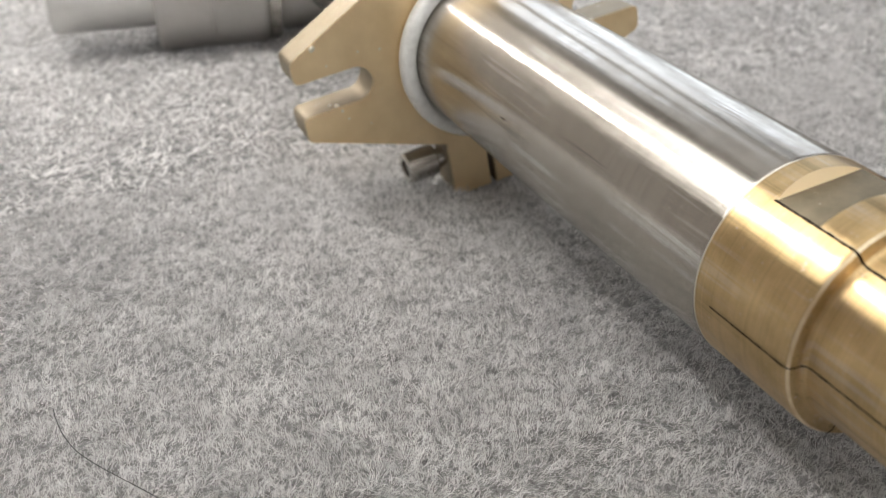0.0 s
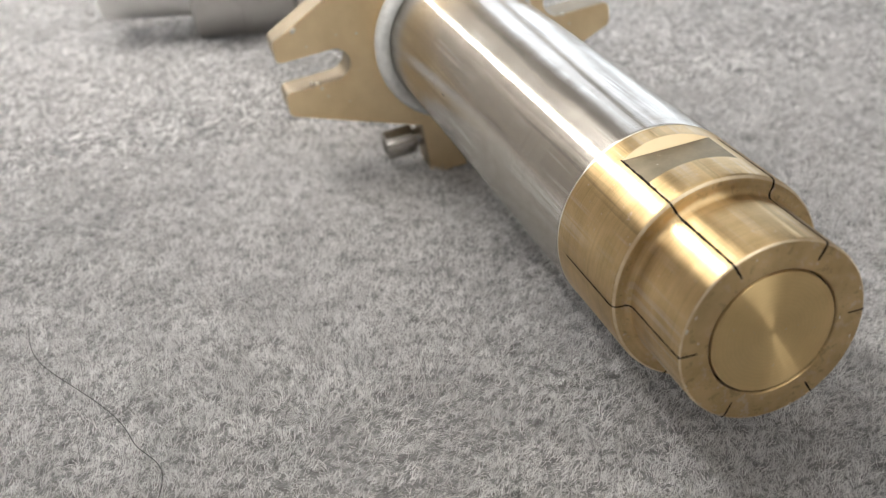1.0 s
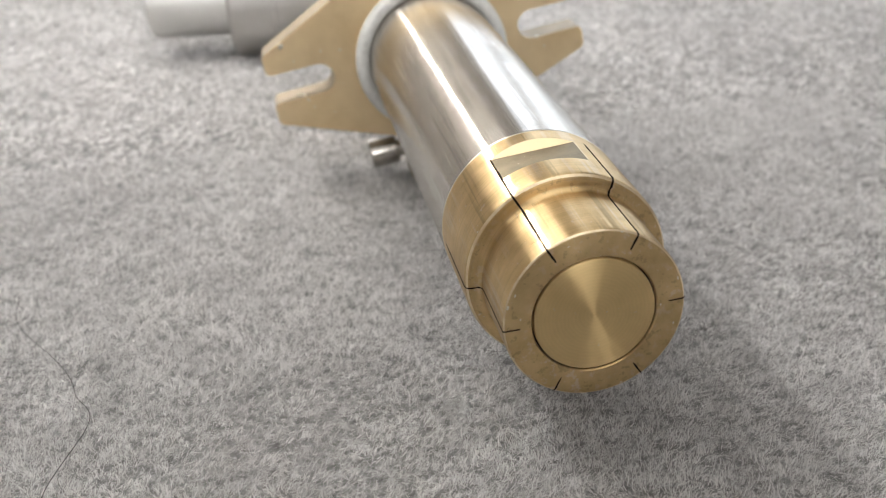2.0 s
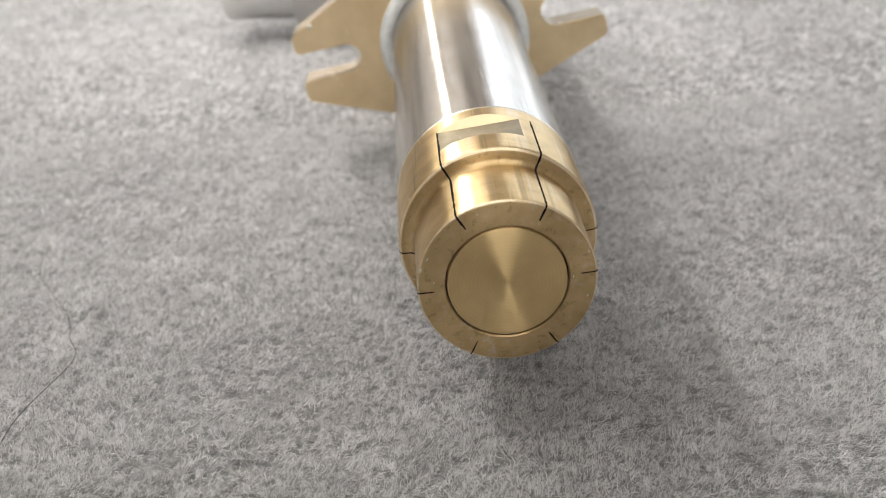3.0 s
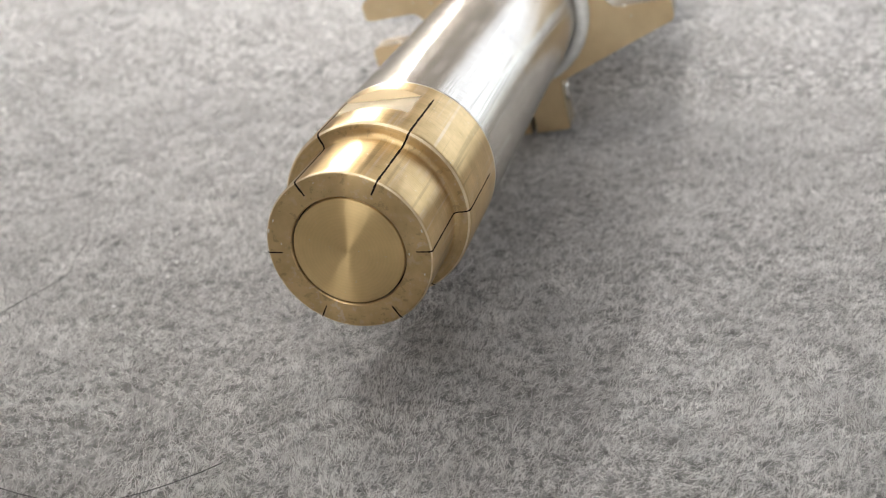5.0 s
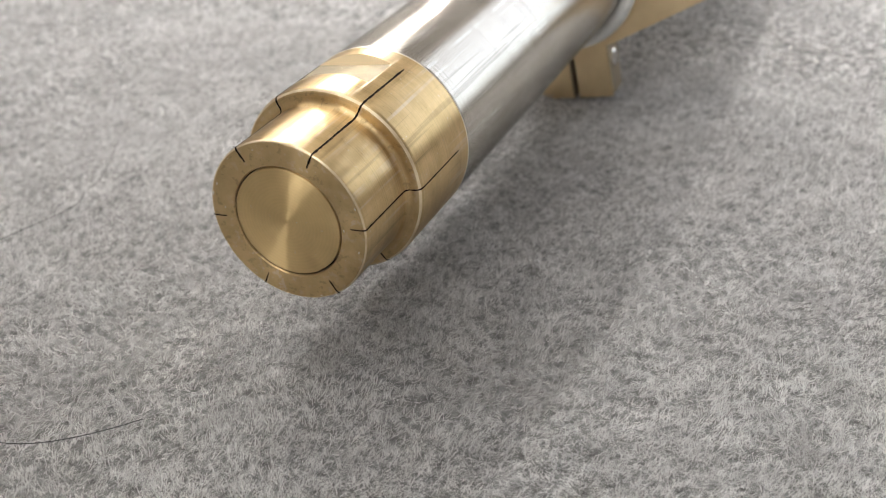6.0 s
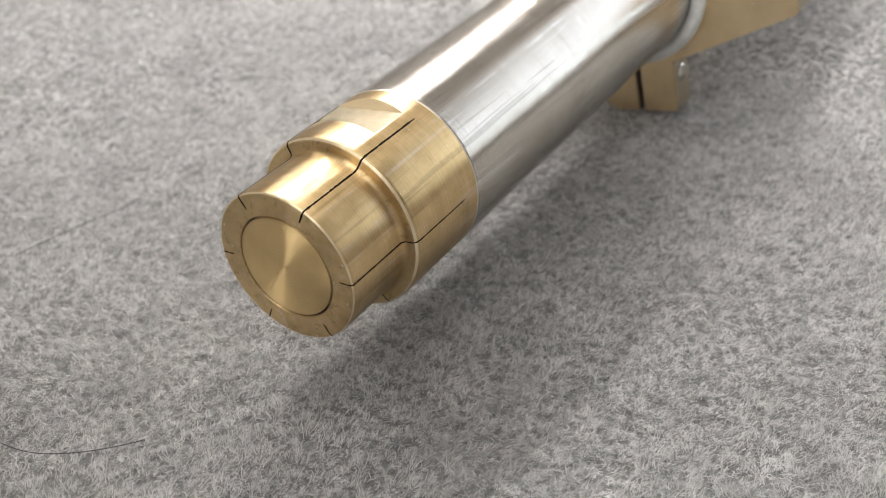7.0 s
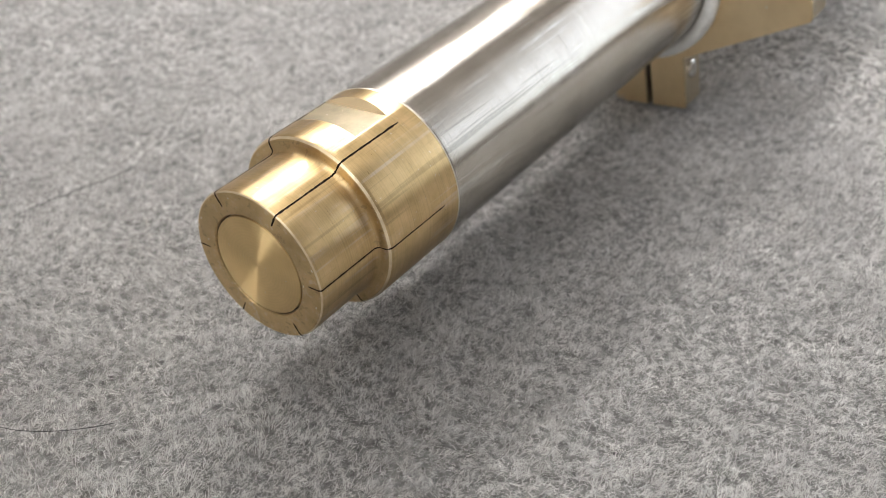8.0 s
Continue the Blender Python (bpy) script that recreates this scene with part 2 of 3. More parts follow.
def fill_panel(x, y, z, sx, sy):
    """An unseen broad fill panel on four rods, added to brighten the far left felt."""
    lamp = tagged(new("fill_panel"), "unseen broad fill panel added to brighten the far left felt", "hanging lamp")
    lamp.location = (x, y, z)
    bm = box(-sx / 2 - 0.02, sx / 2 + 0.02, -sy / 2 - 0.02, sy / 2 + 0.02, 0.0, 0.04)
    bmesh.ops.bevel(bm, geom=list(bm.edges), offset=0.005, segments=2, affect="EDGES")
    part("housing", bm, FRAME, lamp)
    part("diffuser", box(-sx / 2, sx / 2, -sy / 2, sy / 2, -0.012, 0.0), BROAD_PANEL, lamp, "glowing white diffuser", sharp=0)
    for i in (-0.42, 0.42):
        for j in (-0.42, 0.42):
            part("hanger", box(i * sx - 0.004, i * sx + 0.004, j * sy - 0.004, j * sy + 0.004, 0.04, ROOM[5] - z), FRAME, lamp, sharp=0)


fill_panel(-0.35, 0.28, 0.52, 0.50, 0.50)


def overhead_fill(x, y, sx, sy):
    lamp = tagged(new("overhead_fill"), "unseen wide ceiling panel added as soft fill", "ceiling light")
    lamp.location = (x, y, ROOM[5])
    for x0, x1, y0, y1 in ((-sx / 2 - 0.03, sx / 2 + 0.03, -sy / 2 - 0.03, -sy / 2), (-sx / 2 - 0.03, sx / 2 + 0.03, sy / 2, sy / 2 + 0.03), (-sx / 2 - 0.03, -sx / 2, -sy / 2, sy / 2), (sx / 2, sx / 2 + 0.03, -sy / 2, sy / 2)):
        part("frame", box(x0, x1, y0, y1, -0.05, 0), FRAME, lamp, sharp=0)
    part("diffuser", box(-sx / 2, sx / 2, -sy / 2, sy / 2, -0.04, -0.03), SOFT_PANEL, lamp, "glowing white diffuser", sharp=0)


# unseen panel, added as soft fill from overhead
overhead_fill(0.15, 0.0, 1.5, 1.5)


# ---------------------------------------------------------------- felt
def step(a, b, v):
    s = np.clip((v - a) / (b - a), 0, 1)
    return s * s * (3 - 2 * s)


def mottle(x, y, cell, seed):
    """Smooth random values between -1 and 1, over patches of a given size."""
    rng = np.random.default_rng(seed)
    table = rng.uniform(-1, 1, (512, 512))
    u, v = x / cell + 0.37 * y / cell + 4096, y / cell - 0.29 * x / cell + 4096
    i, j = np.floor(u).astype(int), np.floor(v).astype(int)
    a, b = u - i, v - j
    a, b = a * a * (3 - 2 * a), b * b * (3 - 2 * b)
    top = table[i % 512, j % 512] * (1 - a) + table[(i + 1) % 512, j % 512] * a
    low = table[i % 512, (j + 1) % 512] * (1 - a) + table[(i + 1) % 512, (j + 1) % 512] * a
    return top * (1 - b) + low * b


def felt_height(x, y):
    """The cloth does not lie quite flat: it rises towards the open side and a little at the far end."""
    z = 0.0048 * (1 - step(-0.045, 0.045, y)) - 0.0024 * np.exp(-(((y - 0.105) / 0.07) ** 2)) + 0.003 * step(0.19, 0.32, y)
    z = z - 0.0026 * np.exp(-(((x - 0.006) / 0.028) ** 2) - (((y - 0.180) / 0.028) ** 2))
    z = z + 0.00055 * mottle(x, y, 0.0019, 21) + 0.00035 * mottle(x, y, 0.0010, 22) + 0.0003 * mottle(x, y, 0.011, 23)
    z = z + 0.0005 * np.sin(31 * x + 17 * y + 1.0) + 0.0004 * np.sin(-47 * x + 39 * y) + 0.0003 * np.sin(83 * x + 11 * y + 2.0)
    return z


def grid(name, xs, ys):
    """A sheet over the given lines, which may lie closer where the cloth is seen near."""
    nx, ny = len(xs) - 1, len(ys) - 1
    xs, ys = np.meshgrid(xs, ys)
    xs, ys = xs.ravel(), ys.ravel()
    verts = np.stack([xs, ys, felt_height(xs, ys) - 0.0010], 1)
    i = np.arange(nx * ny)
    a = i // nx * (nx + 1) + i % nx
    faces = np.stack([a, a + 1, a + nx + 2, a + nx + 1], 1)
    mesh = bpy.data.meshes.new(name)
    mesh.from_pydata(verts, [], faces.tolist())
    mesh.materials.append(FELT)
    mesh.shade_smooth()
    return new(name, mesh)


near_x = np.concatenate([np.linspace(-0.94, -0.2, 60)[:-1], np.linspace(-0.2, 0.2, 300), np.linspace(0.2, 1.0, 60)[1:]])
near_y = np.concatenate([np.linspace(-0.7, -0.1, 40)[:-1], np.linspace(-0.1, 0.25, 255), np.linspace(0.25, 0.79, 90)[1:]])
felt = tagged(grid("felt_cloth", near_x, near_y), "heathered grey wool felt cloth with a fuzzy pile", "cloth")
hem = felt.modifiers.new("thickness", "SOLIDIFY")
hem.thickness, hem.offset = 0.006, -1


def fibres(name, x0, x1, y0, y1, count, long, wide, lift, thin, seed):
    """Loose wool fibres: thin bent ribbons that lie over one another with the tips standing up."""
    rng = np.random.default_rng(seed)
    x, y = rng.uniform(x0, x1, count), rng.uniform(y0, y1, count)
    # tufts and pits: the pile is thin in the pits
    wave = 0.6 * mottle(x, y, 0.0007, 11) + 0.7 * mottle(x, y, 0.0010, 22) + 0.7 * mottle(x, y, 0.0019, 21) + 0.35 * mottle(x, y, 0.011, 23)
    keep = wave + rng.normal(0, 0.25, count) > thin
    x, y, wave = x[keep], y[keep], wave[keep]
    count = len(x)
    flow = 1.6 * mottle(x, y, 0.05, 14) + 2.6 * mottle(x, y, 0.0016, 15)
    way = flow + rng.normal(0, 0.7, count)
    size = long * rng.uniform(0.5, 1.4, count)
    turn = rng.normal(0, 1.2, count)
    up = lift * np.clip(0.6 + 0.3 * wave, 0.25, 1.3) * rng.uniform(0.2, 1.0, count)
    base = np.stack([x, y, felt_height(x, y) - 0.0007], 1)
    d1 = np.stack([np.cos(way), np.sin(way), np.zeros(count)], 1)
    d2 = np.stack([np.cos(way + turn), np.sin(way + turn), np.zeros(count)], 1)
    side = np.stack([-np.sin(way), np.cos(way), rng.normal(0, 0.4, count)], 1)
    half = (wide * rng.uniform(0.6, 1.3, count) / 2)[:, None] * side
    mid = base + d1 * (size * 0.5)[:, None] + np.array([0, 0, 1.0]) * (up * rng.uniform(0.5, 1.1, count))[:, None]
    tip = mid + d2 * (size * 0.5)[:, None] + np.array([0, 0, 1.0]) * (up * rng.uniform(-0.3, 0.7, count))[:, None]
    verts = np.stack([base - half, base + half, mid + half * 0.9, mid - half * 0.9, tip], 1).reshape(-1, 3)
    k = np.arange(count) * 5
    loops = np.stack([k, k + 1, k + 2, k + 3, k + 3, k + 2, k + 4], 1).ravel()
    mesh = bpy.data.meshes.new(name)
    mesh.vertices.add(count * 5)
    mesh.vertices.foreach_set("co", verts.ravel())
    mesh.loops.add(count * 7)
    mesh.loops.foreach_set("vertex_index", loops.astype(np.int32))
    mesh.polygons.add(count * 2)
    starts = np.stack([np.arange(count) * 7, np.arange(count) * 7 + 4], 1).ravel()
    mesh.polygons.foreach_set("loop_start", starts.astype(np.int32))
    mesh.update(calc_edges=True)
    mesh.materials.append(FIBRE)
    ob = new(name, mesh)
    ob.parent = felt
    return tagged(ob, "loose light and dark grey wool fibres", kind="stuff")


fibres("wool_pile", -0.17, 0.17, -0.10, 0.21, 700000, 0.0019, 0.00012, 0.0024, -0.53, 3)
fibres("wool_pile", -0.45, 0.45, 0.21, 0.72, 300000, 0.0040, 0.00055, 0.0022, -1.6, 4)
fibres("wool_pile", -0.42, -0.17, -0.02, 0.21, 75000, 0.0034, 0.00036, 0.0022, -1.3, 5)
fibres("wool_pile", 0.17, 0.42, -0.02, 0.21, 60000, 0.0034, 0.00036, 0.0022, -1.3, 6)

# ---------------------------------------------------------------- the shaft
shaft = tagged(new("flanged_shaft"), "steel tube with stepped brass end and slotted brass flange", "machine part")
shaft.matrix_world = pose(0, 0, 0.03755, 0.97, 0, 0)

RF, RC = 17.7, 21.0       # radii of the nose and of the collar, mm
STEP, SEAM, PLATE = 17.9, 42.6, 173.8
MARKS = (4.2, 64.1, 122.6, 184.0, 244.2, 304.2)


def fillet(r):
    """The rounded inner corner between the nose and the collar."""
    return [(RF + 1.3 - r * math.cos(radians(a)), STEP - 1.3 + r * math.sin(radians(a))) for a in range(0, 91, 15)]


def end_fitting():
    profile = [(12.15, 3.0), (12.15, 0.25), (12.4, 0.0), (RF - 0.65, 0.0), (RF - 0.3, 0.1), (RF - 0.1, 0.3), (RF, 0.65), (RF, STEP - 1.9)]
    profile += fillet(1.3) + [(RC - 1.3, STEP + 0.02), (RC - 0.6, STEP + 0.22), (RC - 0.16, STEP + 0.75), (RC, STEP + 1.5), (RC, SEAM - 0.1), (RC - 0.1, SEAM), (12.15, SEAM)]
    blank = part("blank", lathe(profile, 192, closed=True), BRASS)
    # wrench flat milled into the collar
    a = radians(97.0)
    reach = RC * math.cos(radians(25.2))
    bm = box(reach * MM, 0.03, 0.0265, 0.0380, -0.02, 0.02)
    for v in bm.verts:       # the far wall slopes as the cutter left it
        if v.co.y > 0.0379:
            v.co.y = 0.0368 + 0.7 * (v.co.x - reach * MM)
    bmesh.ops.transform(bm, matrix=Matrix.Rotation(-a, 4, "Y"), verts=bm.verts)
    cutter = part("cutter", bm, BRASS, sharp=0)
    cut = blank.modifiers.new("flat", "BOOLEAN")
    cut.operation, cut.solver, cut.object = "DIFFERENCE", "EXACT", cutter
    mesh = bpy.data.meshes.new_from_object(blank.evaluated_get(bpy.context.evaluated_depsgraph_get()))
    for ob in (blank, cutter):
        bpy.data.objects.remove(ob)
    mesh.name = "end_fitting"
    mesh.materials.append(BRASS_MILLED_DARK)
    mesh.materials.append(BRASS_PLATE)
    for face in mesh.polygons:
        # the sloped far wall takes paler brass for the light it faces
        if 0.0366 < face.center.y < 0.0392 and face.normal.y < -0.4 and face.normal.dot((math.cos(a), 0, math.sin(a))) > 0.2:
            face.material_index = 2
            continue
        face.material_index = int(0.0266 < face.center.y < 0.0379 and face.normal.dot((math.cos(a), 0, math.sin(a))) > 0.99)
    # dents knocked into the rims
    rng = random.Random(7)
    dents = [(rng.uniform(0, 2 * math.pi), rng.uniform(0.016, 0.030), rng.uniform(0.08, 0.22), rim) for rim in (0, 0, 0, 1) for _ in range(7)]
    dents.append((radians(302.5), 0.035, 0.45, 0))
    for v in mesh.vertices:
        r, turn = math.hypot(v.co.x, v.co.z) / MM, math.atan2(v.co.z, v.co.x)
        rim = 0 if v.co.y < 0.0006 and r > RF - 0.6 else 1 if 0.0176 < v.co.y < 0.0192 and r > RC - 1.2 else None
        if rim is None:
            continue
        for at, width, depth, which in dents:
            off = abs((turn - at + math.pi) % (2 * math.pi) - math.pi)
            if which == rim and off < width:
                give = depth * (1 - off / width)
                v.co.x, v.co.z, v.co.y = v.co.x * (1 - give / r), v.co.z * (1 - give / r), v.co.y + give * 0.5 * MM
    mesh.shade_smooth()
    mesh.set_sharp_from_angle(angle=radians(30))
    ob = new("end_fitting", mesh)
    ob.parent = shaft
    return tagged(ob, "stepped turned brass end fitting with a milled flat")


fitting = end_fitting()
part("end_disc", lathe([(0, 0.10), (0.25, 0.02), (0.5, -0.05), (11.4, -0.05), (11.75, 0.15), (11.8, 0.6), (11.8, 2.5), (0, 2.5)], 160), BRASS_DISC, fitting, "round brass disc with concentric turning marks")
# dark ring deep in the gap, its colour standing for the shade there
part("groove_shade", lathe([(11.7, 1.6), (12.3, 1.6), (12.3, 2.2), (11.7, 2.2)], 96, closed=True), SHADE, fitting, "dark ring standing for shade in the gap round the disc")


def marker_line(angle, start, end, seed):
    """An inked line drawn over the face, the nose, the step and the collar."""
    rng = random.Random(seed)
    e = 0.05
    path = [(start + (RF - 0.5 - start) * i / 4, -e) for i in range(5)] + [(RF + e * 0.7, 0.25)]
    path += [(RF + e, 0.5 + (STEP - 2.1) * i / 22) for i in range(23)]
    path += fillet(1.3 - e) + [(RC - 1.3, STEP - e), (RC - 0.55, STEP + 0.17), (RC - 0.1, STEP + 0.7), (RC + e, STEP + 1.5)]
    path += [(RC + e, STEP + 1.5 + (end - STEP - 1.5) * i / 24) for i in range(1, 25)]
    bm = bmesh.new()
    rows = []
    for i, (r, y) in enumerate(path):
        a = radians(angle) + rng.uniform(-0.04, 0.04) / RC
        w = (0.24 if seed in (1, 2) else 0.16) * rng.uniform(0.6, 1.2) * (0.6 if i in (0, len(path) - 1) else 1.0)
        row = []
        for lower in (0, 1):
            for s in (-1, 1):
                rr, yy = (r, y) if not lower else (r - 0.15 if y > 0.2 else r, y if y > 0.2 else y + 0.15)
                c, d = rr * math.cos(a) - s * w * math.sin(a), rr * math.sin(a) + s * w * math.cos(a)
                row.append(bm.verts.new((c * MM, yy * MM, d * MM)))
        rows.append(row)
    for p, q in zip(rows, rows[1:]):
        for i, j in ((0, 1), (1, 3), (3, 2), (2, 0)):
            bm.faces.new((p[i], p[j], q[j], q[i]))
    bm.faces.new((rows[0][0], rows[0][1], rows[0][3], rows[0][2]))
    bm.faces.new((rows[-1][0], rows[-1][1], rows[-1][3], rows[-1][2]))
    part("marker_line", bm, INK, fitting, "thin black hand-drawn ink line", sharp=0)


for i, (angle, end) in enumerate(zip(MARKS, (37.5, 37.5, 37.2, 38.4, 37.5, 37.5))):
    marker_line(angle, 14.4, end, i)

part("steel_tube", lathe([(12, SEAM + 0.15), (RC - 0.4, SEAM + 0.03), (RC - 0.12, SEAM + 0.3), (RC - 0.03, SEAM + 0.55), (RC, SEAM + 0.9), (RC, 300), (12, 300)], 192, closed=True), STEEL, shaft, "plain ground steel tube with rub marks")


# the flange sits a little turned on the tube
TURN_PLATE = 9.7


def flange_plate():
    half, slot, deep = 53.0, 4.9, 31.6
    hole = RC + 0.25
    pts = []
    # right side of the slit, round the bore to its left side
    a = math.degrees(math.asin(0.85 / hole))
    outer = []
    # foot, right
    outer += [(-0.15, -45.4), (11.4, -45.4), (12.1, -44.7), (12.1, -27.6)]
    # right ear, lower edge, slot, upper edge
    outer += [(50.2, -13.2)] + arc(51.0, -10.6, 2.2, -70, 0, 4) + [(53.2, -6.6)] + arc(51.5, -6.6, 1.7, 0, 90, 3)
    outer += arc(deep + slot, 0, slot, 270, 90, 14)
    outer += arc(51.5, 6.6, 1.7, 270, 360, 3) + [(53.2, 10.0)] + arc(51.0, 10.0, 2.2, 0, 60, 4)
    # the crown over the tube
    top = arc(0, 0, 33.5, 58, 122, 16)
    outer += top
    left = [(-x, z) for x, z in outer[4:-len(top)]][::-1]
    outer += left
    outer += [(-14.1, -27.4), (-14.1, -44.7), (-13.4, -45.4), (-1.85, -45.4)]
    bore = arc(0.0, 0.0, hole, -90 - a - 2.7, -90 - a - 2.7 - 360 + 2 * a + 0.0, 72)
    pts = outer + bore
    bm = slab(pts, 0, 11, 0.45)
    return bm


flange = part("flange_plate", flange_plate(), BRASS_PLATE, shaft, "brass clamp flange with open slots in both ears and a split foot")
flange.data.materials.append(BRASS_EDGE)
# faces round the plate's sides take the darkened brass
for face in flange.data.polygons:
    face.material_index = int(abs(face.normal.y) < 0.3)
flange.matrix_local = Matrix.Translation((-1.4 * MM, PLATE * MM, 1.2 * MM)) @ Matrix.Rotation(-radians(TURN_PLATE), 4, "Y")


def socket_bolt():
    """A cap screw that lies along x, its head towards -x."""
    bm = lathe([(0, 3.0), (2.6, 3.0), (2.6, 0.2), (2.9, 0.0), (4.2, 0.0), (4.75, 0.5), (4.75, 9.2), (4.4, 9.6), (2.9, 9.6), (2.9, 15.0), (0, 15.0)], 48)
    bmesh.ops.transform(bm, matrix=Matrix.Rotation(-math.pi / 2, 4, "Z"), verts=bm.verts)
    bmesh.ops.translate(bm, verts=bm.verts, vec=(-26.5 * MM, 5.2 * MM, -33.2 * MM))
    return bm


part("clamp_bolt", socket_bolt(), BOLT, flange, "steel socket-head clamp bolt")
bm = lathe([(0, 0.0), (2.5, 0.0), (3.0, 0.4), (3.0, 4.0), (0, 4.0)], 40)
bmesh.ops.transform(bm, matrix=Matrix.Translation((12.9 * MM, 5.2 * MM, -33.2 * MM)) @ Matrix.Rotation(math.pi / 2, 4, "Z"), verts=bm.verts)
part("bolt_end", bm, BOLT, flange, "bright end of the clamp bolt")

ring = lathe([(23.2 + 2.35 * math.cos(t), 171.0 + 2.8 * math.sin(t)) for t in (2 * math.pi * i / 20 for i in range(20))], 128, closed=True)
part("seal_ring", ring, RING, shaft, "light grey plastic ring seated against the flange")


# ---------------------------------------------------------------- the part behind
def turned_rod():
    rod = tagged(new("turned_rod"), "dull grey stepped steel cylinder lying across the felt", "machine part")
    rod.matrix_world = pose(-0.043, 0.337, 0.0275, 0, 0, 80)
    part("barrel", lathe([(0, -22), (25.2, -22), (26.5, -20.5), (26.5, -1.2), (26.1, -0.8), (26.1, 0.2), (26.5, 0.6), (26.5, 20), (25.2, 21.5), (0, 21.5)], 96), GREY_STEEL, rod)
    part("collar", lathe([(0, -27), (25, -27), (25.5, -26.5), (25.5, -22.5), (25, -22), (0, -22)], 96), BOLT, rod, "bright steel collar")
    part("tail", lathe([(0, -75), (21, -75), (22, -74), (22, -27), (0, -27)], 96), GREY_STEEL, rod)
    part("sleeve", lathe([(0, 21.5), (16.5, 21.5), (16.5, 60), (15.5, 61), (0, 61)], 96), BRIGHT_STEEL, rod, "bright steel sleeve")


turned_rod()


# ---------------------------------------------------------------- loose hairs on the felt
def hair(points, thick, seed):
    rng = random.Random(seed)
    curve = bpy.data.curves.new("loose_hair", "CURVE")
    curve.dimensions, curve.bevel_depth, curve.bevel_resolution = "3D", thick, 1
    line = curve.splines.new("NURBS")
    line.points.add(len(points) - 1)
    for p, (x, y) in zip(line.points, points):
        p.co = (x, y, float(felt_height(x, y)) + 0.0020 + rng.uniform(0, 0.0008), 1)
    line.use_endpoint_u, line.order_u, line.resolution_u = True, 4, 8
    curve.materials.append(HAIR)
    tagged(new("loose_hair", curve), "long fine dark hair lying on the felt", "hair")


hair([(-0.130, 0.1130), (-0.1298, 0.1005), (-0.1247, 0.0890), (-0.1155, 0.0755), (-0.1083, 0.0615), (-0.1078, 0.0535), (-0.1015, 0.0455), (-0.1038, 0.0343), (-0.1085, 0.0230), (-0.1098, 0.0150), (-0.1081, 0.0050)], 0.0001, 1)
hair([(-0.080, -0.0425), (-0.066, -0.0455), (-0.045, -0.0490), (-0.031, -0.0435), (-0.0217, -0.0365), (-0.0180, -0.0315)], 0.0001, 2)


# ---------------------------------------------------------------- wear on the shaft
def blob(radius, flat, seed):
    """A small chipped fleck, uneven all round."""
    rng = random.Random(seed)
    bm = bmesh.new()
    bmesh.ops.create_icosphere(bm, subdivisions=2, radius=radius * MM)
    for v in bm.verts:
        v.co *= rng.uniform(0.7, 1.2)
        v.co.y *= flat
    return bm


BARE = turned_metal("bare_metal_chip", (0.92, 0.88, 0.78), (0.80, 0.74, 0.62), 0.30, 0.0, lathe=False)
for i, (x, y, z, r, flat) in enumerate(((-49.3, 173.8, 6.9, 0.9, 0.5), (-43.0, 175.0, -11.0, 0.8, 0.9), (-41.8, 173.8, -11.9, 0.5, 0.4), (-44.5, 176.5, -10.9, 0.5, 0.6), (-40.0, 173.8, -14.5, 0.35, 0.4), (-30.2, 173.8, 4.0, 0.4, 0.3), (-36.5, 173.8, 4.2, 0.3, 0.3), (-33.5, 173.8, -17.0, 0.3, 0.3), (36.5, 174.3, 2.3, 0.9, 0.6), (39.0, 173.8, -0.5, 0.4, 0.3), (-45.5, 173.8, 1.5, 0.3, 0.3))):
    chip = part("chip", blob(r, flat, i), BARE, shaft, "bright bare-metal chip", sharp=60)
    chip.location = (x * MM, y * MM, z * MM)

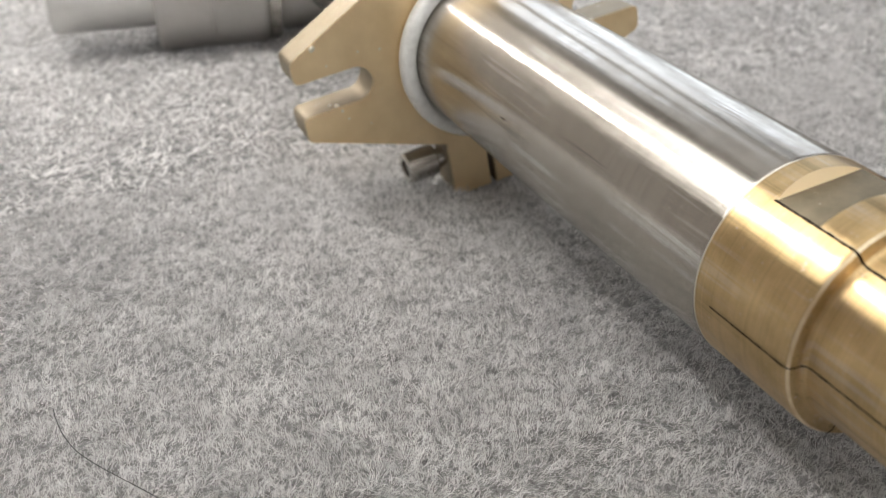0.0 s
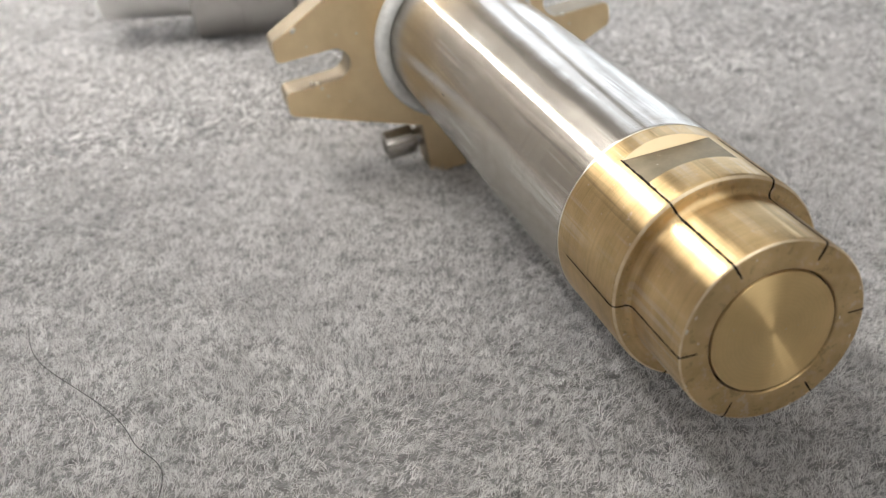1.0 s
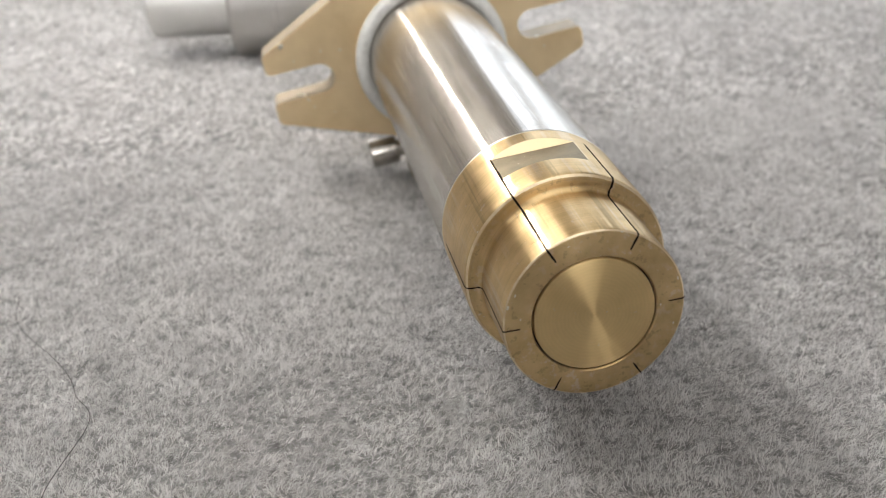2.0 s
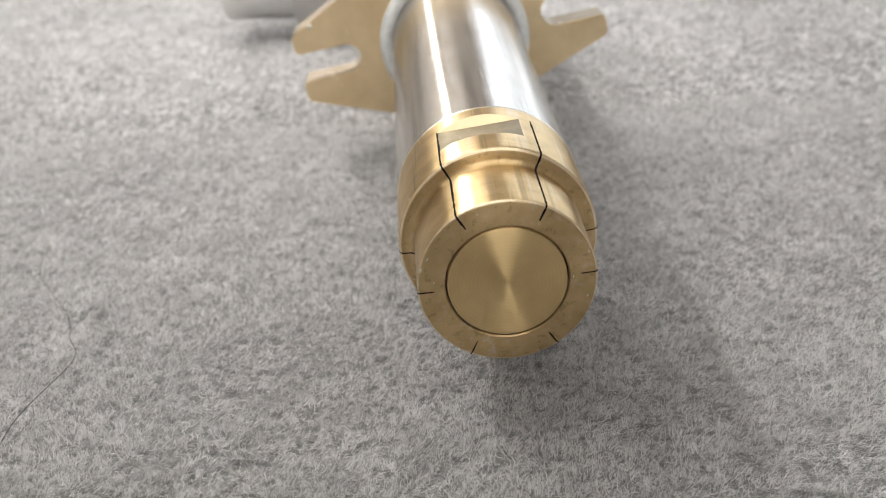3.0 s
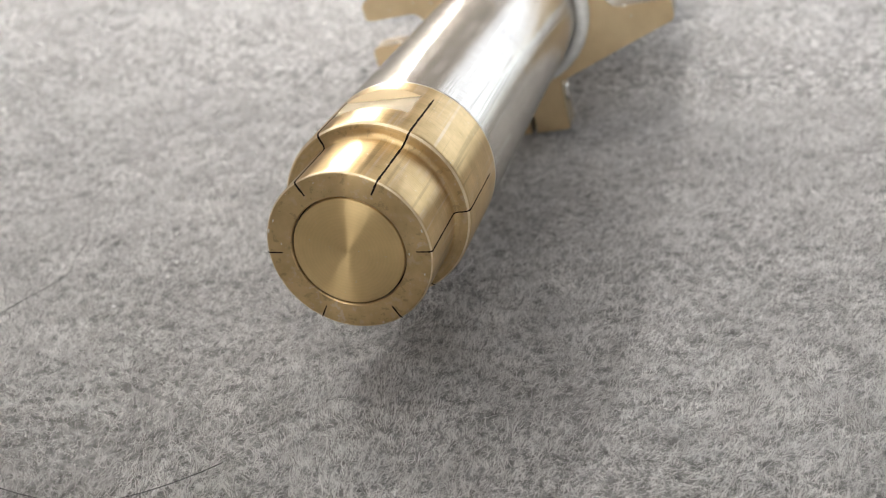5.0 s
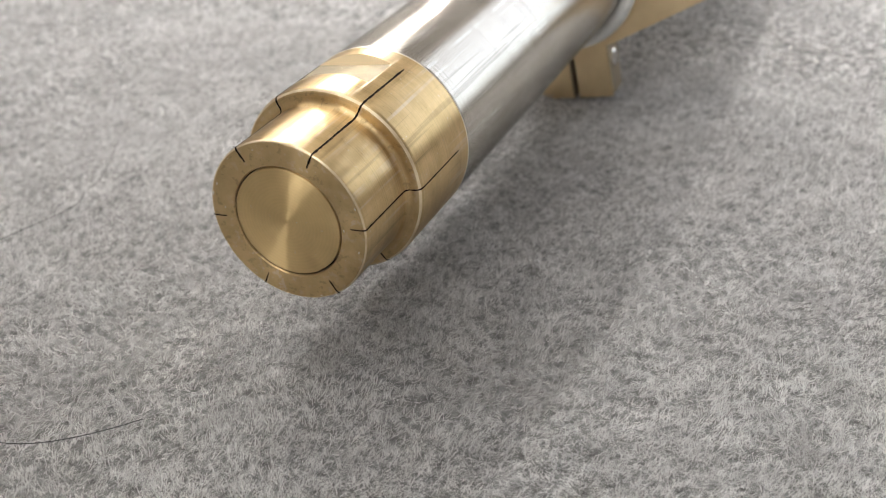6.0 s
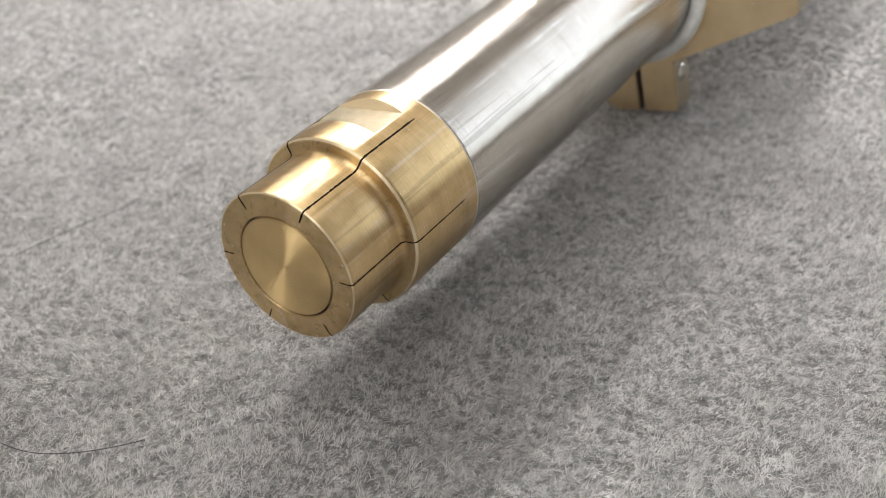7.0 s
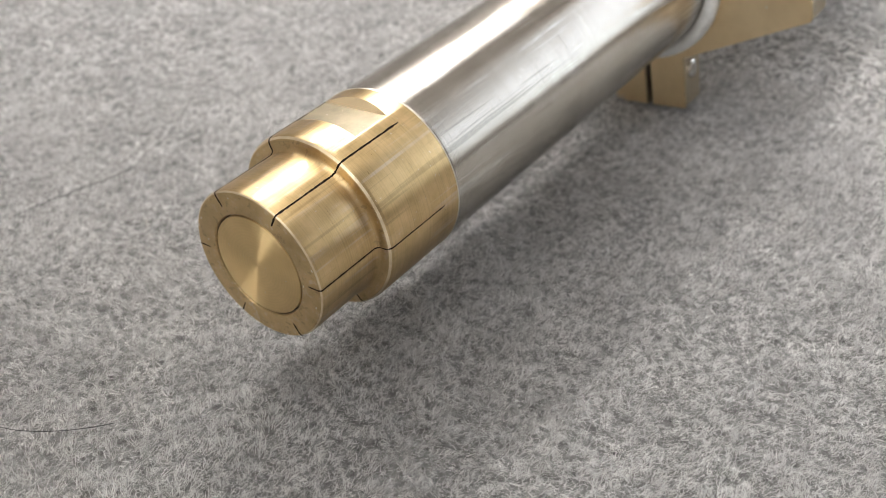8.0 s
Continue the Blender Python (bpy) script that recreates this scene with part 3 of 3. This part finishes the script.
a = radians(171.5)
chip = part("nick", blob(0.9, 1.6, 40), SHADE, shaft, "short dark nick in the tube", sharp=60)
chip.scale = (0.22, 1.0, 0.22)
chip.location = (RC * MM * math.cos(a), 0.1182, RC * MM * math.sin(a))
part("score_line", lathe([(RC - 0.05, 96.46), (RC + 0.006, 96.46), (RC + 0.006, 96.54), (RC - 0.05, 96.54)], 160, closed=True), STEEL, shaft, "faint turned line round the tube")
# pale metal ring added to paint the glint along the seam
part("seam_glint", lathe([(RC - 0.5, SEAM - 0.02), (RC + 0.01, SEAM - 0.02), (RC + 0.06, SEAM + 0.12), (RC + 0.01, SEAM + 0.26), (RC - 0.5, SEAM + 0.26)], 192, closed=True), BARE, shaft, "thin pale ring standing for the glint on the seam's chamfer")

# worn edges, their highlight put into paler brass, and small dents on the end face
RUBBED = turned_metal("rubbed_edge_highlight", (0.93, 0.80, 0.58), (0.74, 0.58, 0.36), 0.34, 0.0, blotch=260.0, lathe=False)
fitting = bpy.data.objects["end_fitting"]
part("worn_rim_glint", lathe([(RF - 0.5, 0.4), (RF - 0.36, 0.072), (RF - 0.30, 0.088), (RF - 0.09, 0.29), (RF - 0.06, 0.37), (RF - 0.4, 0.5)], 192, closed=True), RUBBED, fitting, "worn edge of the end face, paler for its highlight")
part("worn_rim_glint", lathe([(RC - 0.7, STEP + 0.5), (RC - 0.56, STEP + 0.25), (RC - 0.36, STEP + 0.47), (RC - 0.155, STEP + 0.73), (RC - 0.5, STEP + 0.8)], 192, closed=True), RUBBED, fitting, "worn edge of the collar, paler for its highlight")
for i, (turn, radius, y, r) in enumerate(((167, 17.2, 0.0, 0.42), (158, 16.6, 0.0, 0.30), (176, 14.4, 0.0, 0.22), (20, 16.9, 0.0, 0.30), (-14, 16.2, 0.0, 0.26), (2, 12.9, 0.0, 0.26), (-38, 17.3, 0.15, 0.24), (205, 17.2, 0.1, 0.28), (75, 17.3, 0.1, 0.26), (110, 16.0, 0.0, 0.18), (-70, 17.0, 0.0, 0.22), (150, 20.8, 18.9, 0.36), (128, 20.9, 19.2, 0.26), (35, 20.9, 19.2, 0.28))):
    a = radians(turn)
    dent = part("chip", blob(r, 0.35, 60 + i), BARE, fitting, "bright bare-metal chip", sharp=60)
    dent.location = (radius * MM * math.cos(a), y * MM, radius * MM * math.sin(a))
    dent.rotation_euler = (0, -a, 0)
    dent.scale = (0.6, 0.5, 1.3)
